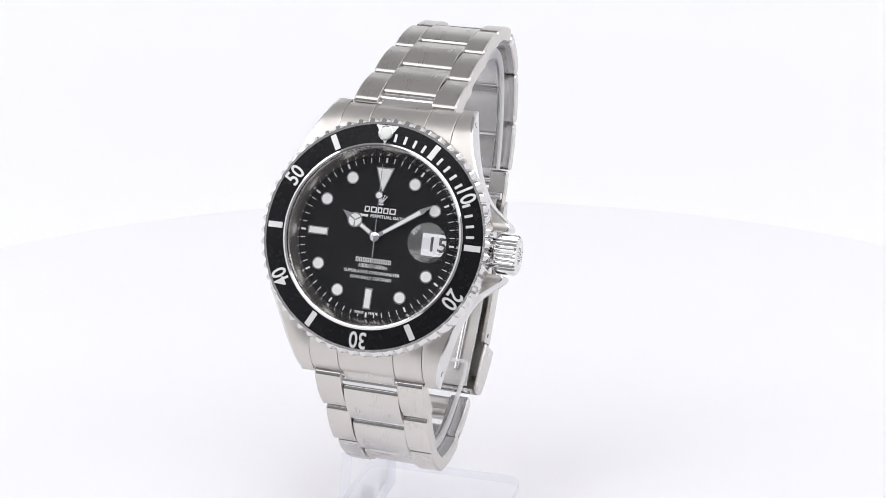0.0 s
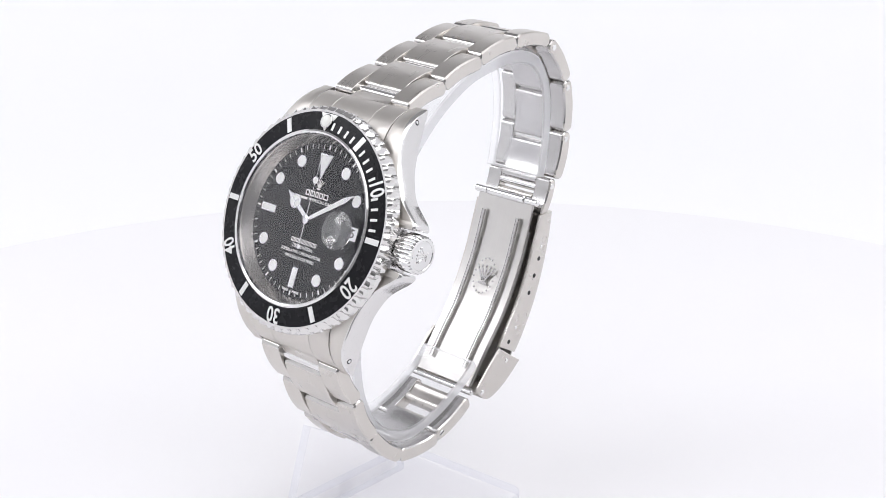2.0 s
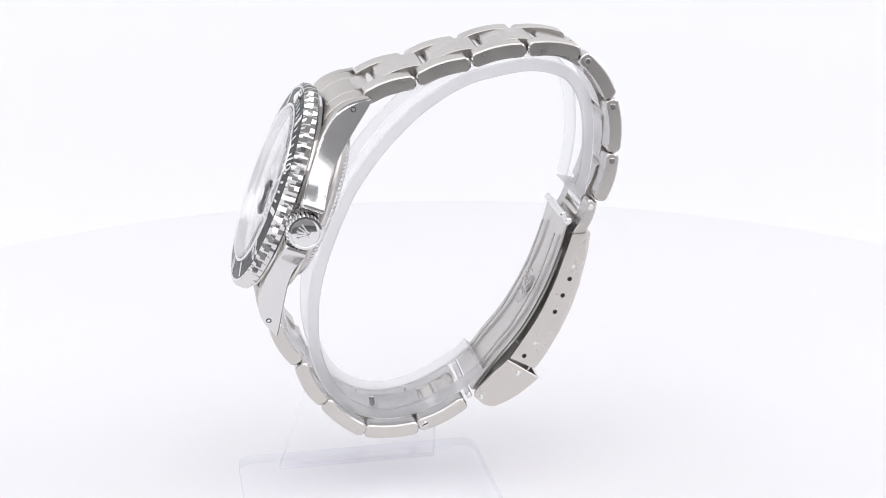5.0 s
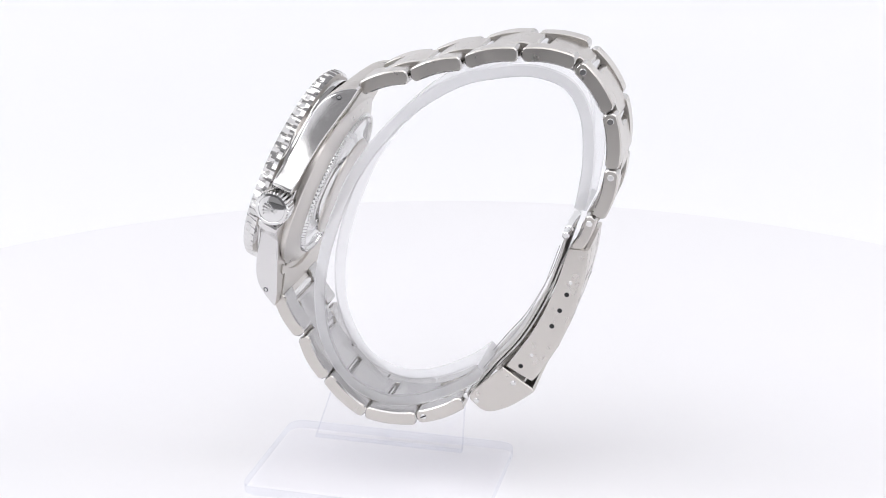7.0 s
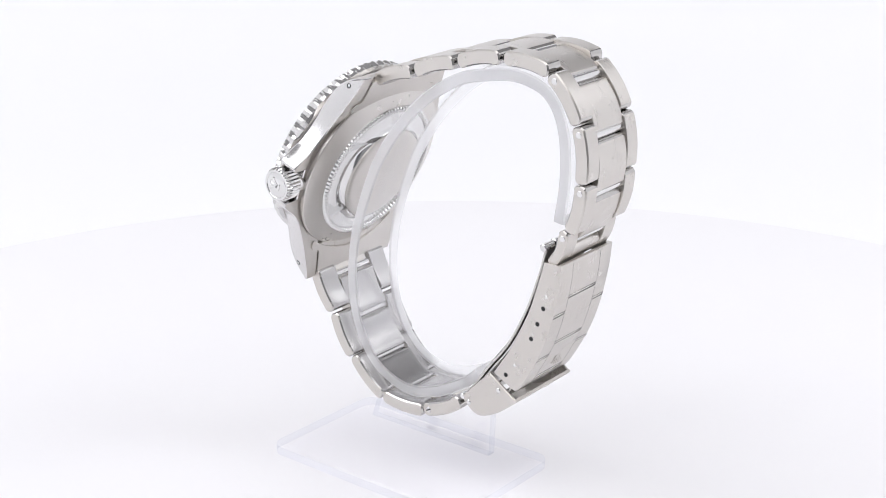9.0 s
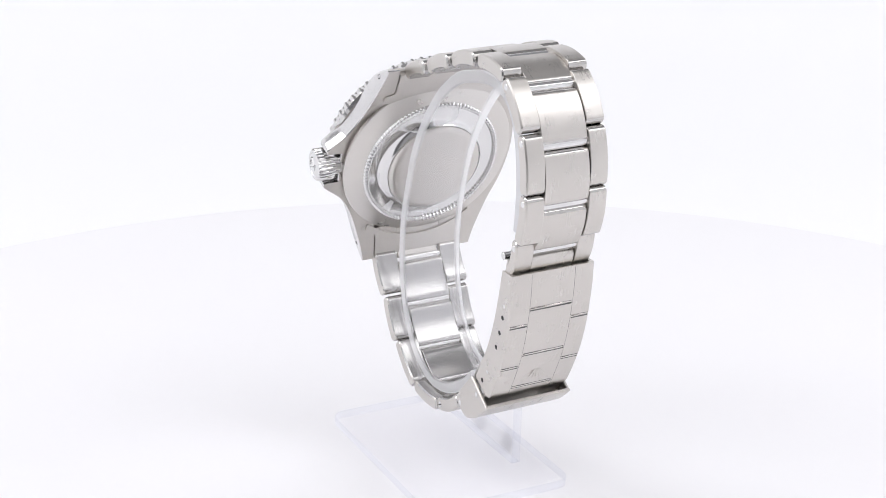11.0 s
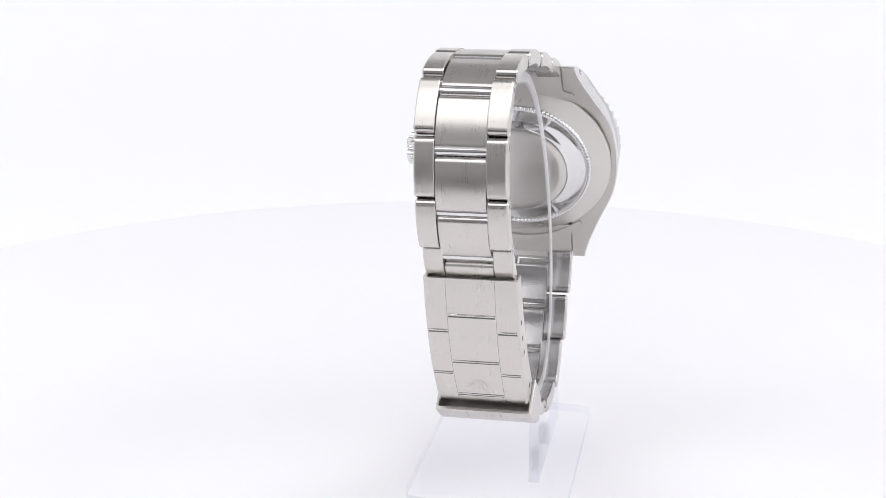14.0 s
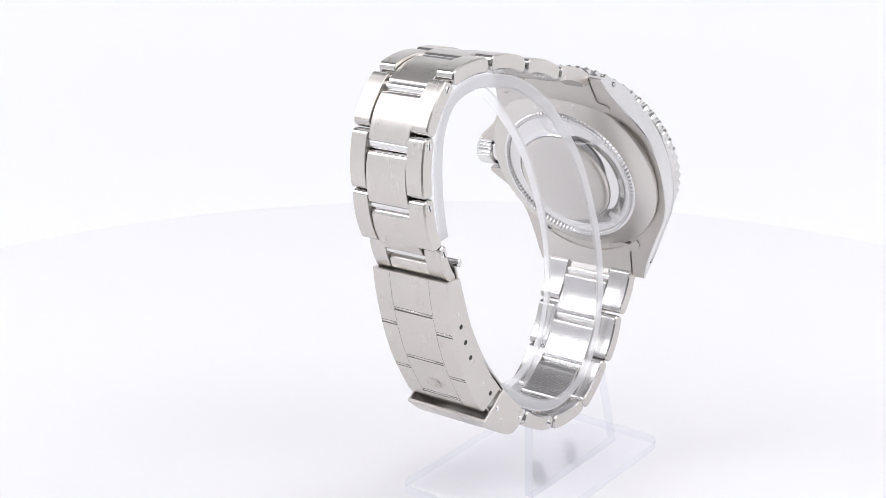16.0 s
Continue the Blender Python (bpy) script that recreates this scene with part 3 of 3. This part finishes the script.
def build_links(root, row, screws):
    centre = Vector((0, -34))
    count = len(row)
    for i, (a, b, w, slip, skew) in enumerate(row):
        va, vb = Vector(a), Vector(b)
        length = (vb - va).length + 1.35
        out = (va + vb) / 2 - centre
        m = WATCH @ link_pose(a, b, out)
        c = 4.3 + max(0.0, w - 7.8) * 0.35
        lie = spot(slip, 0, 0, -skew)
        m = m @ lie
        thick = 2.1 if i == 7 else 2.75
        for s in (1, -1):
            x0, x1 = sorted((s * (c + 0.09), s * w))
            bm = across(link_outline(length, thick, 0.4), x0, x1, 0.26 if s < 0 else 0.09, None, 0.26 if s > 0 else 0.09)
            ob = part("outer_link", inside(bm), [BRUSHED, LINK_BACK, LINK_END], root, m=m, sharp=22)
            if i in screws:
                sc = bmesh.new()
                y = -length / 2 + 1.5
                rod(sc, *sorted((s * (w - 0.5), s * (w + 0.06))), y, 0.05, 0.72, 20)
                part("screw", sc, POLISHED, ob)
                if row is UPPER and s > 0:
                    continue
                sl = bmesh.new()
                box(sl, *sorted((s * (w + 0.02), s * (w + 0.075))), y - 0.6, y + 0.6, -0.07, 0.17)
                part("slot", sl, DARK, ob, sharp=None)
        pins = bmesh.new()
        rod(pins, -(w - 0.6), w - 0.6, -length / 2 + 0.75, 0, 0.55)
        rod(pins, -(c + 0.3), c + 0.3, -length / 2 + 2.35, 0.1, 0.95, 18)
        part("pin", pins, POLISHED, root, m=m)
        # the centre link bridges to the next one
        if i + 1 == count:
            ca, cb = va.lerp(vb, 0.5), vb
            mc = WATCH @ link_pose(ca, cb, (ca + cb) / 2 - centre)
            part("centre_link", across(link_outline((cb - ca).length + 0.3, thick, 0.1), -c, c, 0.12), BRUSHED, root, m=mc @ lie @ spot(0, 0, 0.1), sharp=22)
        else:
            na, nb = Vector(row[i + 1][0]), Vector(row[i + 1][1])
            ca = va.lerp(vb, 0.30)
            cb = na.lerp(nb, 0.19)
            mc = WATCH @ link_pose(ca, cb, (ca + cb) / 2 - centre)
            bm = across(link_outline((cb - ca).length + 0.3, thick, 0.45), -c, c, 0.09)
            part("centre_link", inside(bm), [BRUSHED, LINK_BACK, LINK_END], root, m=mc @ lie @ spot(0, 0, 0.12), sharp=22)
    return


def build_end_links(root):
    for s in (1, -1):
        prof = [(16.5, -3.75), (18, -3.95), (19.6, -4.5), (21.2, -5.6), (22.4, -6.9), (23.2, -8.3), (23.3, -9.2), (22.6, -9.6), (19, -8.9), (16.5, -8.7)]
        tongue = [(22.2, -7.1), (23.0, -8.0), (24.0, -9.3), (24.6, -10.2), (24.7, -10.6), (24.3, -11.0), (23.6, -10.9), (22.4, -9.5)]
        for x0, x1 in ((5.02, 9.98), (-4.94, 4.94), (-9.98, -5.02)):
            part("end_link", across([(s * y, z) for y, z in prof], x0, x1, 0.07), BRUSHED_CASE, root, "fitted steel end link", m=WATCH)
        part("end_link_centre", across([(s * y, z) for y, z in tongue], -4.6, 4.6, 0.1), BRUSHED, root, m=WATCH)
        # the foot that grips the case from within, hollowed to the caseback, with a rounded ear at each lug
        edge = [(9.9, 22.9), (9.9, 18.4), (10.2, 17.75), (11.0, 17.5), (11.8, 17.3), (12.2, 16.6), (12.1, 15.9), (11.7, 15.35)]
        edge += [(19.2 * math.sin(radians(a)), 19.2 * math.cos(radians(a))) for a in (35, 28, 21, 14, 7)]
        outline = [(-x, y) for x, y in edge] + [(0, 19.2)] + edge[::-1]
        bm = bmesh.new()
        rings(bm, [[(x, s * y, smooth_line(CASE_LOW, y) + dz) for x, y in outline] for dz in (0.9, -0.22, -0.34)])
        bmesh.ops.triangulate(bm, faces=[f for f in bm.faces if len(f.verts) > 4])
        part("end_link_foot", bm, BRUSHED_CASE, root, "inner foot of the end link with rounded ears", m=WATCH, sharp=25)


COVER = [(13.4, -60.4), (8.6, -61.75), (1.0, -62.95), (-6.1, -63.15), (-13.8, -62.2), (-16.6, -61.4)]


def build_clasp(root):
    line = spline(COVER, 10)

    def along(y):
        for p, q in zip(line, line[1:]):
            if q.x <= y <= p.x:
                return p.lerp(q, (p.x - y) / (p.x - q.x))
        return line[-1]

    def stretch(y0, y1):
        n = max(3, int(abs(y0 - y1) / 1.2))
        return [along(y0 + (y1 - y0) * k / n) for k in range(n + 1)]
    bm = bmesh.new()
    inner = spline([(11.9, -57.0), (6.5, -57.5), (0.4, -57.85), (-6.9, -57.45), (-15.6, -55.8)], 8)
    outer = stretch(13.3, -16.2)
    loops = []
    outline = ((-8.42, 0), (-8.42, 0.8), (-8.38, 0.91), (-8.25, 0.975), (-8.05, 1), (8.05, 1), (8.25, 0.975), (8.38, 0.91), (8.42, 0.8), (8.42, 0), (7.75, 0), (7.75, 0.8), (-7.75, 0.8), (-7.75, 0))
    for k, o in enumerate(outer):
        f = k / (len(outer) - 1) * (len(inner) - 1)
        a = inner[int(f)].lerp(inner[min(int(f) + 1, len(inner) - 1)], f - int(f))
        loops.append([(x, *a.lerp(o, h)) for x, h in outline])
    rings(bm, loops)
    cover = part("clasp_cover", bm, BRUSHED, root, "brushed steel folding clasp cover with stamped lines", m=WATCH, sharp=30)
    c = 4.4
    for x0, x1, ys in ((-c, c, (6.2, -4.2, -13.6)), (c, 8.2, (2.9, -7.3)), (-8.2, -c, (2.9, -7.3))):
        for y in ys:
            q = along(y)
            part("stamped_line", rod(bmesh.new(), x0 + 0.15, x1 - 0.15, y, q.y + 0.14, 0.26, 12), SIDE, cover, sharp=60)
            # flush dark strips beside the bead paint the groove's shade
            part("groove_shade", sheet([tuple(along(y - 0.2 - d)) for d in (0.0, 0.12, 0.24)], 0.02, x0 + 0.15, x1 - 0.15, 0.004, steps=1), LINE_SHADE, cover)
            part("groove_shade", sheet([tuple(along(y + 0.3 - d)) for d in (0.0, 0.06, 0.12)], 0.02, x0 + 0.15, x1 - 0.15, 0.004, steps=1), LINE_SHADE, cover)
    # lengthwise lines: only a thin dark strip, shade painted without a cut
    for x in (-c, c):
        part("stamped_line", sheet(stretch(13.0, -15.3), 0.02, x - 0.025, x + 0.025, 0.005, steps=1), LINE_SHADE, cover)
    for s in (1, -1):
        for y, z, r in ((5.9, -60.0, 0.42), (3.4, -60.3, 0.58), (-0.17, -60.4, 0.58), (-3.8, -60.35, 0.58), (-11.2, -59.3, 0.42), (-14.3, -58.3, 0.58)):
            bm = bmesh.new()
            rod(bm, *sorted((s * 7.9, s * 8.45)), y, z, r, 18)
            part("adjustment_hole" if r > 0.5 else "pin_head", bm, DARK if r > 0.5 else POLISHED, cover)
    fn = fan(bmesh.new(), 0, 0, 0.08, 0.22, 2.6)
    q = along(-9.0)
    part("emblem", fn, BRUSHED, cover, "embossed emblem", m=Matrix.Translation((0, -9.6 * MM, (q.y + 0.15) * MM)) @ Matrix.Rotation(radians(187), 4, "X"))
    # flip-lock end piece
    lip = bmesh.new()
    sheet([(-17.5, -62.75), (-18.0, -62.6), (-19.6, -61.8), (-22.3, -60.2), (-24.6, -58.3), (-26.1, -56.4), (-26.3, -54.6)], -0.55, -9.0, 9.0, 0.1, lip)
    side = [(-17.5, -62.75), (-18.0, -62.6), (-19.6, -61.8), (-22.3, -60.0), (-24.6, -58.3), (-26.1, -56.4), (-26.3, -54.6), (-25.4, -52.2), (-24.4, -51.7), (-20, -53.4), (-15.9, -55.3)]
    across(side, 8.45, 9.05, 0.15, lip)
    across(side, -9.05, -8.45, 0.15, lip)
    lock = part("clasp_lock", lip, BRUSHED, root, "flip-lock end of the clasp", m=WATCH)
    for x in (-3.2, 3.2):
        part("stamped_line", sheet([(-18.1, -62.58), (-19.6, -61.82), (-22.3, -60.2), (-24.6, -58.3)], 0.02, x - 0.05, x + 0.05, 0.005, steps=1), LINE_SHADE, lock)
    for s in (1, -1):
        for y, z in ((-25.0, -53.4), (-18.0, -58.4)):
            bm = bmesh.new()
            rod(bm, *sorted((s * 8.6, s * 9.2)), y, z, 0.55, 18)
            part("rivet", bm, POLISHED, lock)
    part("slot_floor", sheet([(-15.4, -60.2), (-17.4, -59.9), (-20.0, -58.9), (-22.5, -57.4)], 0.4, -8.4, 8.4, 0.05), BLADE, lock)
    # folding blades and hinges
    top = [(13.6, -55.3), (8, -56.0), (-0.2, -56.3), (-9.1, -55.4), (-17, -53.2), (-24.6, -51.4)]
    blade = part("folding_blade", sheet(top, 0.55, -7.0, 7.0, 0.12, steps=8), BLADE, root, "thin satin steel folding blade", m=WATCH)
    low = [(y, z - 0.75) for y, z in top[1:]]
    part("folding_blade", sheet(low, 0.5, -6.9, 6.9, 0.1, steps=8), BLADE, root, m=WATCH)
    for x in (-4.4, 4.4):
        part("rib", sheet([(y, z + 0.7) for y, z in ((10, -55.75), (4, -56.2), (-0.2, -56.3), (-9.1, -55.4), (-15, -53.8), (-21.5, -52.15))], 0.14, x - 0.45, x + 0.45, 0.12, steps=6), LINK_BACK, blade, sharp=80)
    em = fan(bmesh.new(), 0, 0, 0.06, 0.15, 3.4)
    for k in range(18):
        a = 2 * math.pi * k / 18
        prism([(2.5 * math.sin(a) + 0.22 * math.sin(j * 1.05), 3.6 * math.cos(a) + 0.22 * math.cos(j * 1.05)) for j in range(6)], 0.06, 0.15, em)
    part("embossing", em, LINK_BACK, blade, "embossed oval emblem", m=Matrix.Translation((0, -3.0 * MM, -55.62 * MM)) @ Matrix.Rotation(radians(-2), 4, "X"))
    bm = bmesh.new()
    rod(bm, -8.0, -4.9, 13.9, -55.4, 0.72)
    rod(bm, -4.7, 4.7, 13.9, -55.4, 0.85)
    rod(bm, 4.9, 8.0, 13.9, -55.4, 0.72)
    part("hinge", bm, POLISHED, root, m=WATCH)
    bm = bmesh.new()
    rod(bm, -8.3, 8.3, -25.6, -51.2, 0.6)
    part("hinge", bm, POLISHED, root, m=WATCH)


def build_watch():
    root = tagged(new("wristwatch"), "steel diving wristwatch with black dial, rotating bezel and link bracelet", "watch")
    build_case(root)
    build_bezel(root)
    build_dial(root)
    build_crown(root)
    build_end_links(root)
    build_links(root, UPPER, (4, 5, 6, 7))
    build_links(root, LOWER, (4,))
    build_clasp(root)
    return root


build_place()
turntable = build_turntable()
stand = build_stand()
watch = build_watch()


def motions():
    """The turntable carries stand and watch round its axis at an even pace."""
    rows = [(k * 0.5, pose(0, 0, 0, 0, 0, -12.558 * (k * 0.5 - 6.0))) for k in range(33)]
    for thing in (turntable, stand, watch):
        walk(thing, rows)


motions()
